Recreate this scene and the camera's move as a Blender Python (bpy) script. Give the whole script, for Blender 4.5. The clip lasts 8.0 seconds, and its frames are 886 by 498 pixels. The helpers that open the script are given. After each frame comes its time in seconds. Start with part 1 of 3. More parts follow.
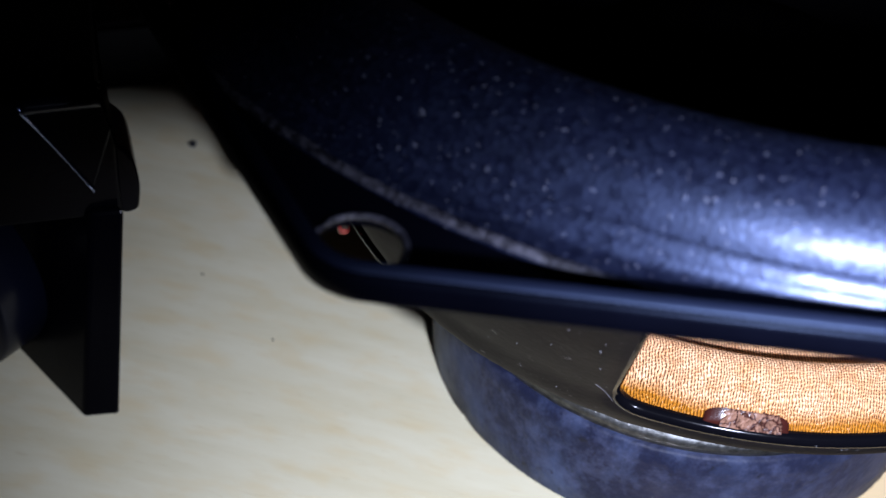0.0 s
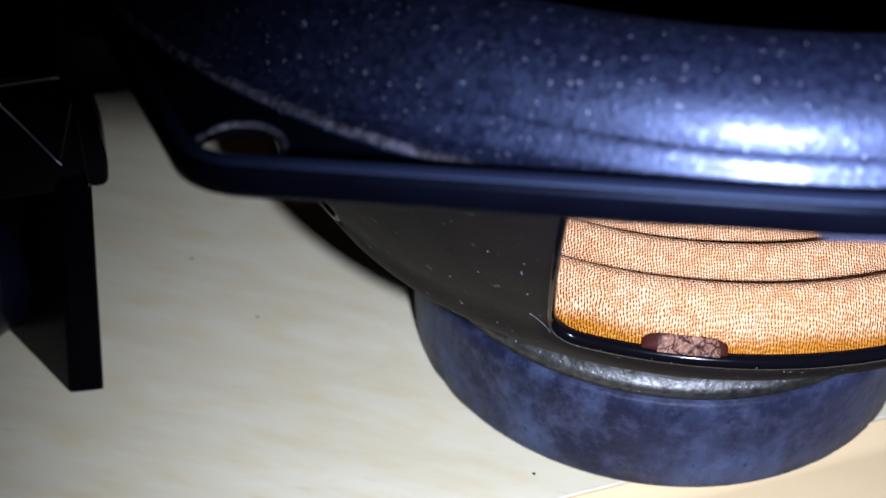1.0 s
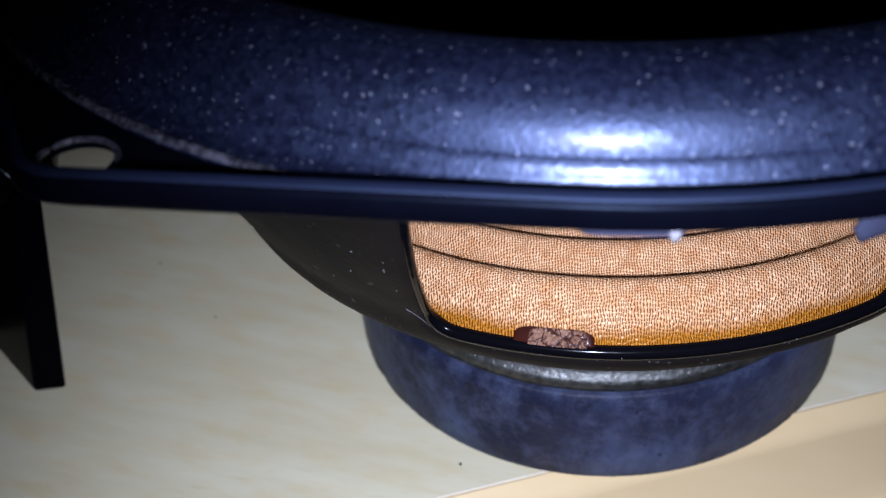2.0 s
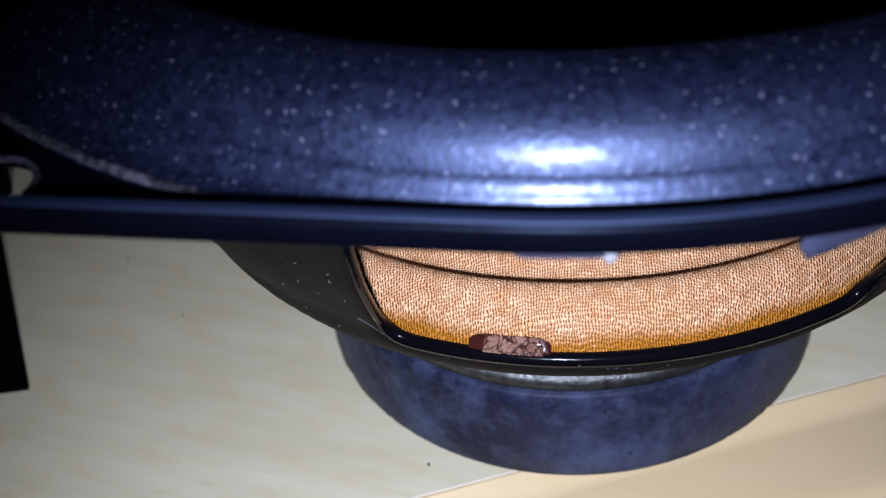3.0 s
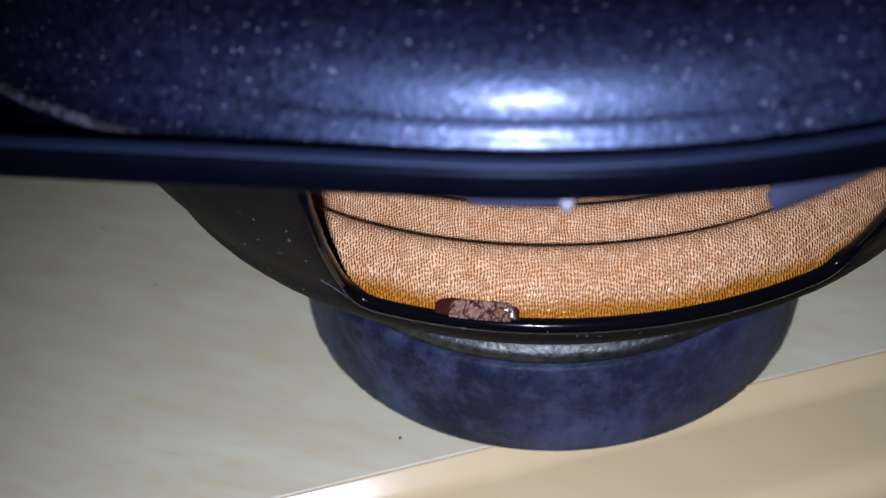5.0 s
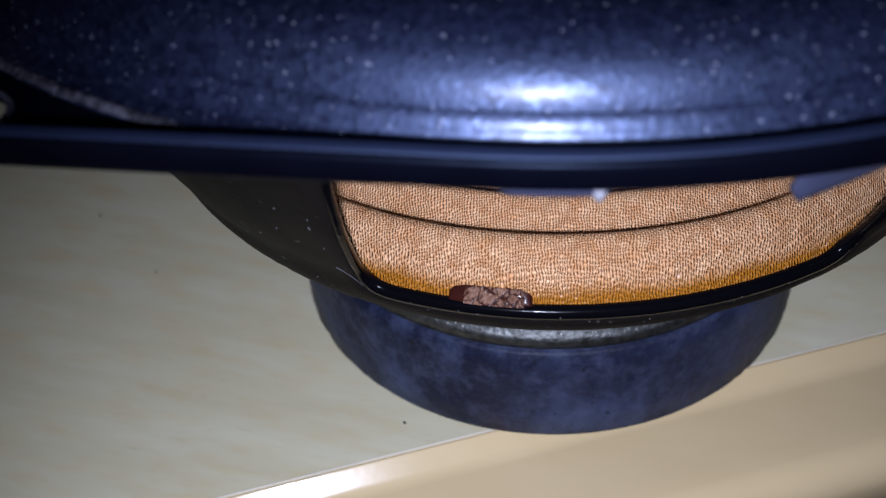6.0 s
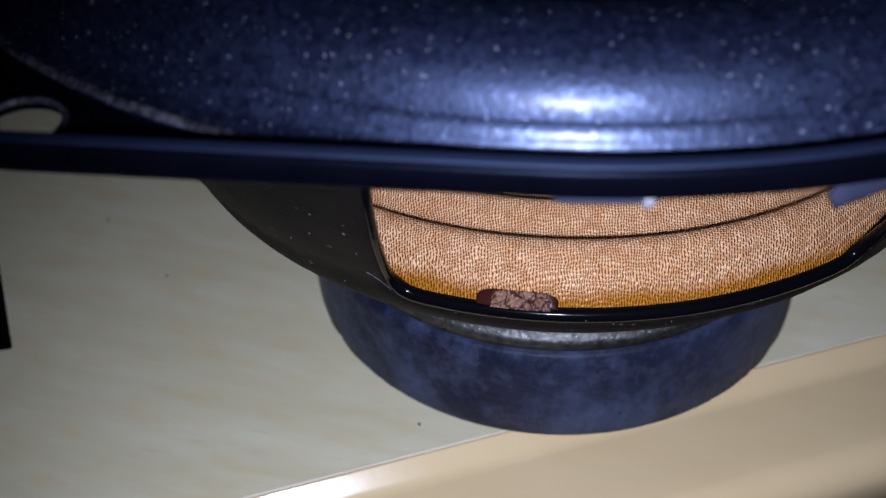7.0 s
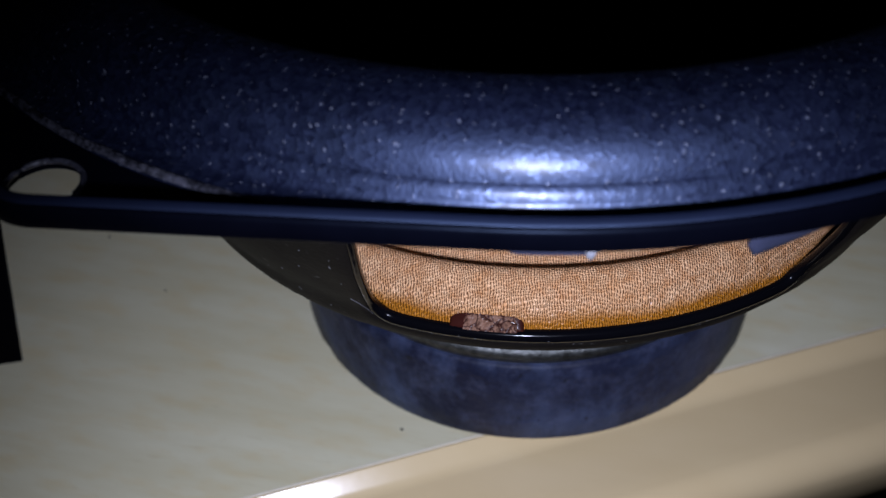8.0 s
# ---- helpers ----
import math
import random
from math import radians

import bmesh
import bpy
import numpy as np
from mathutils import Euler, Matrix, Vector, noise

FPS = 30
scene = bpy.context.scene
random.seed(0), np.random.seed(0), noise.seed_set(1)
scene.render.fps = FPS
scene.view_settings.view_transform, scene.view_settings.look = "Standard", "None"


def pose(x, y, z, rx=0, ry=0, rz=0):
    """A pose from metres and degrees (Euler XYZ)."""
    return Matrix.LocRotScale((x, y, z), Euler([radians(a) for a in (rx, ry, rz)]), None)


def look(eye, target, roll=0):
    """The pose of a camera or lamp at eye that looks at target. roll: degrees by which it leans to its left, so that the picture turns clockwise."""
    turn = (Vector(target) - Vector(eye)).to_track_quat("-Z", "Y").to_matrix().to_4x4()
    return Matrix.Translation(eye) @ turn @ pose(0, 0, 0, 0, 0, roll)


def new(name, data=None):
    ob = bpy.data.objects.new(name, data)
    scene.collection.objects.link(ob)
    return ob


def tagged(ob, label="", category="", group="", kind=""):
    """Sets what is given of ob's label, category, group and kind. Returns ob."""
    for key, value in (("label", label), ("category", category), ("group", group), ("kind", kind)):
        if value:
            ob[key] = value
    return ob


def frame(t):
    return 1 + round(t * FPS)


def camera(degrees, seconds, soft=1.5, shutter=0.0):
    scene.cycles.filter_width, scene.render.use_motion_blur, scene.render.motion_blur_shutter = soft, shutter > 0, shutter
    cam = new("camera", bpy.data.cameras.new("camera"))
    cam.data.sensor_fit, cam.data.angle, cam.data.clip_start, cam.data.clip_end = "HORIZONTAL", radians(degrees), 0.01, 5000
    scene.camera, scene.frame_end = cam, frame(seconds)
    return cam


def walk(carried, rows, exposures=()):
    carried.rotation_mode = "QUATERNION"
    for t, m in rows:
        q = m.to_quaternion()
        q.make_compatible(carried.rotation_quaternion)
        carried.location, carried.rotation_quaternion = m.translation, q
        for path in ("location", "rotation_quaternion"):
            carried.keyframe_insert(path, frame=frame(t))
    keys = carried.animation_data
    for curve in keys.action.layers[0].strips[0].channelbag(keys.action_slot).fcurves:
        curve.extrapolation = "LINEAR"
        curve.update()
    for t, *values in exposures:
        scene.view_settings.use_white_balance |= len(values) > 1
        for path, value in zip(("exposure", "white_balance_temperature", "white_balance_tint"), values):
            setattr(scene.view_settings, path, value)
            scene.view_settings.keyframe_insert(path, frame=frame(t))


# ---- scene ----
cam = camera(42.0, 8.0, soft=1.4)
# seconds, metres, degrees
PATH = [
    (0.0, -0.0107, -0.1859, 0.1700, 50.08, -3.93, 15.39),
    (0.5, -0.0130, -0.1928, 0.1769, 49.64, -2.83, 14.64),
    (0.7, -0.0090, -0.1950, 0.1760, 50.08, -2.61, 14.25),
    (0.8, -0.0030, -0.1930, 0.1720, 50.61, -1.78, 14.35),
    (1.0, 0.0105, -0.1904, 0.1610, 51.87, 0.11, 16.52),
    (1.2, 0.0210, -0.1860, 0.1540, 52.55, 1.51, 16.70),
    (1.5, 0.0365, -0.1909, 0.1731, 51.53, 3.33, 17.88),
    (1.7, 0.0389, -0.1903, 0.1686, 52.08, 3.06, 18.83),
    (2.8, 0.0426, -0.1841, 0.1643, 51.63, 3.53, 19.04),
    (3.0, 0.0442, -0.1801, 0.1667, 50.39, 4.05, 18.43),
    (3.5, 0.0448, -0.1788, 0.1657, 50.09, 4.35, 18.46),
    (4.0, 0.0463, -0.1772, 0.1646, 50.03, 4.20, 18.33),
    (4.2, 0.0474, -0.1769, 0.1622, 50.14, 4.06, 18.38),
    (5.3, 0.0478, -0.1789, 0.1599, 50.00, 3.13, 19.06),
    (5.5, 0.0471, -0.1803, 0.1609, 49.80, 3.16, 18.57),
    (6.0, 0.0430, -0.1813, 0.1623, 49.28, 2.55, 17.88),
    (6.5, 0.0397, -0.1823, 0.1630, 49.25, 2.14, 17.01),
    (7.0, 0.0363, -0.1860, 0.1652, 49.35, 1.67, 16.75),
    (7.5, 0.0360, -0.1895, 0.1666, 49.46, 1.50, 16.92),
    (8.0, 0.0414, -0.1937, 0.1816, 48.59, 1.69, 16.10),
]
EXPOSURES = [(0.0, 0.40), (0.5, 0.50), (0.8, 0.45), (1.0, 0.35), (1.5, -0.1), (3.5, -0.2), (5.5, -0.6), (6.5, -0.68), (7.5, -0.78), (8.0, -0.96)]
cam.data.dof.use_dof, cam.data.dof.focus_distance, cam.data.dof.aperture_fstop = True, 0.170, 25.0
walk(cam, [(t, pose(x, y, z, rx, ry, rz)) for t, x, y, z, rx, ry, rz in PATH], EXPOSURES)

# ---- light ----
world = bpy.data.worlds.new("dark_room")
scene.world = world
world.use_nodes = True
world.node_tree.nodes["Background"].inputs[0].default_value = (0.55, 0.62, 0.8, 1)
world.node_tree.nodes["Background"].inputs[1].default_value = 0.001

LAMP_AT, LAMP_TO = (0.041, -0.183, 0.147), (0.017, -0.061, 0.0)
flash = bpy.data.lights.new("flash", "SPOT")
flash.energy, flash.color = 3.0, (0.72, 0.785, 1.06)
flash.spot_size, flash.spot_blend, flash.shadow_soft_size = radians(85.5), 1.0, 0.004
flash_lamp = new("flash_lamp", flash)
flash_lamp.matrix_world = look(LAMP_AT, LAMP_TO)


# ---- materials ----
class Mat:
    """A small node builder round one Principled material."""

    def __init__(self, name, colour, rough, metal=0.0, spec=0.5):
        self.m = bpy.data.materials.new(name)
        self.m.use_nodes = True
        self.t = self.m.node_tree
        self.b = self.t.nodes["Principled BSDF"]
        self.b.inputs["Base Color"].default_value = (*colour, 1)
        self.b.inputs["Roughness"].default_value = rough
        self.b.inputs["Metallic"].default_value = metal
        self.b.inputs["Specular IOR Level"].default_value = spec
        self.tex = self.node("ShaderNodeTexCoord").outputs["Object"]

    def node(self, kind, **given):
        n = self.t.nodes.new(kind)
        for k, v in given.items():
            n.inputs[k].default_value = v
        return n

    def link(self, a, b):
        self.t.links.new(a, b)

    def scaled(self, x, y, z, turn=0.0):
        n = self.node("ShaderNodeMapping")
        n.inputs["Scale"].default_value = (x, y, z)
        n.inputs["Rotation"].default_value = (0, 0, turn)
        self.link(self.tex, n.inputs["Vector"])
        return n.outputs[0]

    def noise(self, scale, detail=4.0, rough=0.55, at=None):
        n = self.node("ShaderNodeTexNoise", Scale=scale, Detail=detail, Roughness=rough)
        self.link(at or self.tex, n.inputs["Vector"])
        return n.outputs["Fac"]

    def ramp(self, fac, stops):
        n = self.node("ShaderNodeValToRGB")
        e = n.color_ramp.elements
        while len(e) < len(stops):
            e.new(0.5)
        for el, (p, c) in zip(e, stops):
            el.position = p
            el.color = (*c, 1) if len(c) == 3 else c
        self.link(fac, n.inputs[0])
        return n.outputs[0]

    def grey(self, fac, a, b):
        return self.ramp(fac, [(a, (0, 0, 0)), (b, (1, 1, 1))])

    def mix(self, fac, a, b, how="MIX"):
        n = self.node("ShaderNodeMix")
        n.data_type, n.blend_type = "RGBA", how
        for s, v in ((n.inputs[0], fac), (n.inputs[6], a), (n.inputs[7], b)):
            if isinstance(v, tuple):
                s.default_value = (*v, 1)
            elif isinstance(v, (int, float)):
                s.default_value = v
            else:
                self.link(v, s)
        return n.outputs[2]

    def calc(self, how, a, b=0.0):
        n = self.node("ShaderNodeMath")
        n.operation = how
        for s, v in zip(n.inputs, (a, b)):
            if isinstance(v, (int, float)):
                s.default_value = v
            else:
                self.link(v, s)
        return n.outputs[0]

    def colour(self, out):
        self.link(out, self.b.inputs["Base Color"])

    def roughness(self, fac, lo, hi):
        n = self.node("ShaderNodeMapRange")
        n.inputs[3].default_value, n.inputs[4].default_value = lo, hi
        self.link(fac, n.inputs[0])
        self.link(n.outputs[0], self.b.inputs["Roughness"])

    def bump(self, height, strength, distance):
        n = self.node("ShaderNodeBump", Strength=strength, Distance=distance)
        self.link(height, n.inputs["Height"])
        self.link(n.outputs[0], self.b.inputs["Normal"])


def black_paint():
    k = Mat("black_gloss_paint", (0.003, 0.0035, 0.006), 0.3, 0.0, 0.06)
    k.colour(k.mix(k.noise(150), (0.0008, 0.0009, 0.0022), (0.0016, 0.0019, 0.0045)))
    k.roughness(k.noise(260), 0.30, 0.42)
    k.b.inputs["Specular Tint"].default_value = (0.48, 0.64, 1.0, 1)
    k.bump(k.noise(500, 3), 0.08, 0.0003)
    return k.m


def basket_paint():
    k = Mat("brown_black_basket_paint", (0.03, 0.028, 0.026), 0.6, 0.0, 0.08)
    dust = k.grey(k.noise(650, 3, 0.6), 0.66, 0.76)
    base = k.mix(k.noise(60), (0.0045, 0.0037, 0.0033), (0.009, 0.0073, 0.0064))
    k.colour(k.mix(k.calc("MULTIPLY", dust, 0.5), base, (0.22, 0.21, 0.2)))
    k.roughness(k.noise(120), 0.5, 0.7)
    k.bump(k.noise(900, 3), 0.2, 0.0003)
    return k.m


def bead_paint():
    k = Mat("wet_black_paint", (0.002, 0.002, 0.003), 0.12, 0.0, 0.1)
    k.roughness(k.noise(200), 0.08, 0.2)
    k.bump(k.noise(160, 2), 0.2, 0.0006)
    return k.m


def ferrite():
    k = Mat("grey_blue_ferrite", (0.05, 0.06, 0.11), 0.5, 0.0, 0.2)
    slant = k.node("ShaderNodeMapping")
    slant.inputs["Rotation"].default_value = (0.5, 0.7, 0.2)
    slant.inputs["Scale"].default_value = (1.0, 1.0, 0.55)
    k.link(k.tex, slant.inputs["Vector"])
    cloud = k.grey(k.noise(36, 7, 0.68, slant.outputs[0]), 0.41, 0.63)
    base = k.mix(cloud, (0.0075, 0.010, 0.027), (0.062, 0.087, 0.168))
    base = k.mix(k.calc("MULTIPLY", k.grey(k.noise(20, 4, 0.6), 0.47, 0.62), 0.6), base, (0.016, 0.019, 0.040))
    base = k.mix(k.calc("MULTIPLY", k.grey(k.noise(210, 6, 0.75), 0.46, 0.68), 0.4), base, (0.085, 0.10, 0.175))
    base = k.mix(k.grey(k.noise(520, 4, 0.7), 0.60, 0.72), base, (0.008, 0.009, 0.015))
    rub = k.noise(1.0, 4, 0.7, k.scaled(700, 700, 55))
    k.colour(k.mix(k.calc("MULTIPLY", k.grey(rub, 0.66, 0.76), 0.5), base, (0.008, 0.009, 0.014)))
    k.roughness(k.noise(140, 4), 0.40, 0.68)
    k.bump(k.calc("ADD", k.noise(700, 4), k.calc("MULTIPLY", k.noise(120, 3), 2.0)), 0.4, 0.0005)
    return k.m


def plated_steel():
    k = Mat("zinc_plated_steel", (0.3, 0.3, 0.28), 0.5, 1.0)
    k.colour(k.mix(k.grey(k.noise(420, 5, 0.75), 0.40, 0.66), (0.15, 0.155, 0.15), (0.055, 0.055, 0.05)))
    k.roughness(k.noise(500), 0.42, 0.62)
    k.bump(k.noise(900, 4), 0.5, 0.0004)
    return k.m


def cloth():
    """Plain weave: threads over and under each other, soaked with glue towards the rim."""
    k = Mat("woven_amber_cloth", (0.5, 0.3, 0.14), 0.75, 0.0, 0.3)
    at = k.scaled(1, 1, 1, radians(-17))
    jig = k.node("ShaderNodeTexNoise", Scale=420.0, Detail=2.0)
    k.link(at, jig.inputs["Vector"])
    wob = k.node("ShaderNodeMix")
    wob.data_type = "VECTOR"
    wob.inputs[0].default_value = 0.0010
    k.link(at, wob.inputs[4])
    k.link(jig.outputs["Color"], wob.inputs[5])
    sep = k.node("ShaderNodeSeparateXYZ")
    k.link(wob.outputs[1], sep.inputs[0])
    u, v = (k.calc("DIVIDE", sep.outputs[i], w) for i, w in ((0, 0.00040), (1, 0.00031)))
    odd = k.calc("FLOORED_MODULO", k.calc("FLOOR", u), 2.0)

    def hump(x):
        d = k.calc("SUBTRACT", k.calc("FRACT", x), 0.5)
        return k.calc("SUBTRACT", 1.0, k.calc("MULTIPLY", k.calc("MULTIPLY", d, d), 4.0))

    # over: 1 where a warp thread crosses over, 0 where it dives under
    wave = k.calc("COSINE", k.calc("MULTIPLY", k.calc("ADD", v, odd), math.pi))
    over = k.calc("ADD", 0.5, k.calc("MULTIPLY", wave, 0.5))
    warp = k.calc("MULTIPLY", hump(u), k.calc("ADD", 0.45, k.calc("MULTIPLY", over, 0.55)))
    weft = k.calc("MULTIPLY", hump(k.calc("ADD", v, 0.5)), k.calc("SUBTRACT", 0.74, k.calc("MULTIPLY", over, 0.58)))
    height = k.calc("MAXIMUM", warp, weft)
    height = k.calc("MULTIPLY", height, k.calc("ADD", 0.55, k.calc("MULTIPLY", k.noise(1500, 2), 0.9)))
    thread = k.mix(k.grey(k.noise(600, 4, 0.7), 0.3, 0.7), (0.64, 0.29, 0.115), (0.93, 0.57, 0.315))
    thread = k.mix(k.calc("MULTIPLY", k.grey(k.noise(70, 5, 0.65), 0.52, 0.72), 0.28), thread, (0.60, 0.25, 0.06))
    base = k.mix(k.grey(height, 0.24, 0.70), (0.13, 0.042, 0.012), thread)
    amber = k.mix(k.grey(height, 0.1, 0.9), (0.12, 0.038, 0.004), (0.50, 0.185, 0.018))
    pos = k.node("ShaderNodeSeparateXYZ")
    k.link(k.tex, pos.inputs[0])
    r = k.calc("SQRT", k.calc("ADD", k.calc("MULTIPLY", pos.outputs[0], pos.outputs[0]), k.calc("MULTIPLY", pos.outputs[1], pos.outputs[1])))
    r = k.calc("ADD", r, k.calc("MULTIPLY", k.calc("SUBTRACT", k.noise(110, 4), 0.5), 0.0010))
    soak = k.node("ShaderNodeMapRange")
    soak.inputs[1].default_value, soak.inputs[2].default_value = 0.0699, 0.0708
    k.link(r, soak.inputs[0])
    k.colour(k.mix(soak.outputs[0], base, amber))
    wet = k.node("ShaderNodeMapRange")
    wet.inputs[1].default_value, wet.inputs[2].default_value = 0.0682, 0.0700
    k.link(r, wet.inputs[0])
    k.roughness(wet.outputs[0], 0.7, 0.3)
    k.bump(height, 1.0, 0.00035)
    return k.m


def rubber():
    k = Mat("dusty_black_rubber", (0.01, 0.01, 0.02), 0.55, 0.0, 0.85)
    warp = k.node("ShaderNodeMix")
    warp.data_type = "VECTOR"
    warp.inputs[0].default_value = 0.0012
    jig = k.node("ShaderNodeTexNoise", Scale=900.0, Detail=2.0)
    k.link(k.tex, jig.inputs["Vector"])
    k.link(k.tex, warp.inputs[4])
    k.link(jig.outputs["Color"], warp.inputs[5])
    fine = k.grey(k.noise(900, 5, 0.8), 0.44, 0.68)
    film = k.grey(k.noise(60, 5, 0.65), 0.35, 0.7)
    dots = None
    for scale, width, few in ((230.0, 0.07, 0.90), (520.0, 0.14, 0.70), (1050.0, 0.26, 0.55)):
        v = k.node("ShaderNodeTexVoronoi", Scale=scale)
        k.link(warp.outputs[1], v.inputs["Vector"])
        speck = k.ramp(v.outputs["Distance"], [(0.0, (1, 1, 1)), (width * 0.45, (1, 1, 1)), (width, (0, 0, 0))])
        some = k.node("ShaderNodeSeparateColor")
        k.link(v.outputs["Color"], some.inputs[0])
        speck = k.calc("MULTIPLY", speck, k.grey(some.outputs[0], few, 1.0))
        dots = speck if dots is None else k.calc("MAXIMUM", dots, speck)
    base = k.mix(film, (0.0014, 0.0018, 0.0066), (0.0036, 0.0046, 0.015))
    base = k.mix(k.calc("MULTIPLY", fine, 0.7), base, (0.0088, 0.011, 0.029))
    k.colour(k.mix(k.calc("MULTIPLY", dots, 0.36), base, (0.34, 0.36, 0.46)))
    cells = k.node("ShaderNodeTexVoronoi", Scale=1300.0)
    k.link(warp.outputs[1], cells.inputs["Vector"])
    tone = k.node("ShaderNodeSeparateColor")
    k.link(cells.outputs["Color"], tone.inputs[0])
    k.roughness(tone.outputs[0], 0.38, 0.62)
    k.b.inputs["Specular Tint"].default_value = (0.42, 0.56, 1.0, 1)
    k.b.inputs["Coat Weight"].default_value = 0.22
    k.b.inputs["Coat Roughness"].default_value = 0.27
    grain = k.calc("ADD", cells.outputs["Distance"], k.calc("MULTIPLY", dots, 1.5))
    k.bump(grain, 0.11, 0.0004)
    return k.m


def worn_rubber():
    k = Mat("worn_rubber_edge", (0.02, 0.02, 0.03), 0.5)
    wear = k.grey(k.noise(900, 5, 0.75), 0.42, 0.66)
    k.colour(k.mix(wear, (0.005, 0.005, 0.009), (0.085, 0.085, 0.11)))
    k.bump(k.noise(700, 4), 0.5, 0.0006)
    return k.m


def paper_cone():
    k = Mat("black_paper_cone", (0.0012, 0.0012, 0.0016), 0.9, 0.0, 0.0)
    k.bump(k.noise(600, 4), 0.3, 0.0005)
    return k.m


def laminate():
    k = Mat("pale_maple_laminate", (0.62, 0.55, 0.38), 0.42)
    grain = k.noise(1.0, 6, 0.62, k.scaled(22, 130, 60, -DESK))
    blotch = k.noise(1.0, 3, 0.5, k.scaled(90, 240, 70, -DESK))
    pores = k.noise(1.0, 3, 0.6, k.scaled(160, 900, 300, -DESK))
    base = k.mix(k.grey(grain, 0.34, 0.66), (0.65, 0.59, 0.385), (0.72, 0.675, 0.475))
    base = k.mix(k.calc("MULTIPLY", k.grey(blotch, 0.48, 0.70), 0.36), base, (0.655, 0.495, 0.225))
    base = k.mix(k.calc("MULTIPLY", k.grey(pores, 0.60, 0.74), 0.28), base, (0.52, 0.42, 0.22))
    k.colour(k.mix(k.calc("MULTIPLY", k.grey(k.noise(24, 5, 0.6), 0.58, 0.74), 0.35), base, (0.78, 0.75, 0.60)))
    k.roughness(grain, 0.36, 0.5)
    k.bump(k.noise(420, 3), 0.05, 0.0003)
    return k.m


def edge_band():
    k = Mat("peach_edge_band", (0.66, 0.52, 0.35), 0.3)
    b = k.noise(1.0, 4, 0.6, k.scaled(30, 90, 40, -DESK))
    k.colour(k.mix(b, (0.72, 0.54, 0.29), (0.79, 0.615, 0.35)))
    k.roughness(k.noise(60), 0.18, 0.28)
    k.b.inputs["Coat Weight"].default_value = 1.0
    k.b.inputs["Coat Roughness"].default_value = 0.13
    k.bump(k.noise(90, 3), 0.12, 0.0006)
    return k.m


def plain(name, colour, rough, spread=0.25, scale=60.0, metal=0.0, spec=0.4):
    k = Mat(name, colour, rough, metal, spec)
    lo = tuple(c * (1 - spread) for c in colour)
    hi = tuple(min(1, c * (1 + spread)) for c in colour)
    k.colour(k.mix(k.noise(scale, 4), lo, hi))
    k.bump(k.noise(scale * 12, 3), 0.06, 0.0003)
    return k.m


DESK = math.atan(0.667)  # the desk's front edge against the x axis
PAINT, BASKET, BEAD, FERRITE, STEEL = black_paint(), basket_paint(), bead_paint(), ferrite(), plated_steel()
CLOTH, RUBBER, WORN, PAPER = cloth(), rubber(), worn_rubber(), paper_cone()
LAMINATE, BAND = laminate(), edge_band()
PLASTIC = plain("black_moulded_plastic", (0.0008, 0.0008, 0.0018), 0.22, spec=0.035)
SATIN = plain("dark_blue_grey_plastic", (0.0022, 0.003, 0.008), 0.28, spec=0.16)
AMBER = plain("dried_amber_glue", (0.21, 0.095, 0.05), 0.4, 0.8, 900, spec=0.2)


def cracked_glue():
    k = Mat("cracked_brown_glue", (0.2, 0.09, 0.05), 0.4, 0.0, 0.25)
    v = k.node("ShaderNodeTexVoronoi", Scale=560.0)
    v.feature = "DISTANCE_TO_EDGE"
    bend = k.node("ShaderNodeMix")
    bend.data_type = "VECTOR"
    bend.inputs[0].default_value = 0.003
    jig = k.node("ShaderNodeTexNoise", Scale=500.0, Detail=3.0)
    k.link(k.tex, jig.inputs["Vector"])
    k.link(k.tex, bend.inputs[4])
    k.link(jig.outputs["Color"], bend.inputs[5])
    k.link(bend.outputs[1], v.inputs["Vector"])
    flakes = k.mix(k.noise(800, 3), (0.11, 0.045, 0.028), (0.29, 0.165, 0.11))
    k.colour(k.mix(k.grey(v.outputs["Distance"], 0.02, 0.14), (0.03, 0.008, 0.006), flakes))
    k.bump(v.outputs["Distance"], 0.6, 0.0006)
    return k.m


CRACKED = cracked_glue()
# bright bluish metal, stands in for a specular glint on black plastic
SHINE = plain("painted_edge_glint", (0.22, 0.26, 0.42), 0.25, 0.5, 900, 1.0)
DARKGLUE = plain("dark_brown_glue", (0.03, 0.007, 0.005), 0.15, 0.4, 300)
GASKET = plain("grey_blue_gasket_paper", (0.036, 0.041, 0.078), 0.6)
PALE = plain("pale_joint_filler", (0.66, 0.60, 0.47), 0.4)
DUSTGREY = plain("pale_dust", (0.12, 0.12, 0.13), 0.7)
GREYGLUE = plain("grey_glue", (0.25, 0.25, 0.28), 0.4)
WHITE = plain("white_dust_glint", (0.75, 0.72, 0.66), 0.35)
WALLPAINT = plain("dusky_pink_wall_paint", (0.62, 0.42, 0.38), 0.8, 0.1, 12)
FLOORING = plain("dark_brown_floor", (0.07, 0.04, 0.012), 0.5, 0.3, 9)
DUSTYTOP = plain("dusty_black_paint", (0.005, 0.007, 0.018), 0.5, 0.35, 160, spec=0.42)
DUSTYTOP.node_tree.nodes["Principled BSDF"].inputs["Specular Tint"].default_value = (0.45, 0.62, 1.0, 1)
SPECK = plain("dark_grit", (0.02, 0.02, 0.022), 0.7)


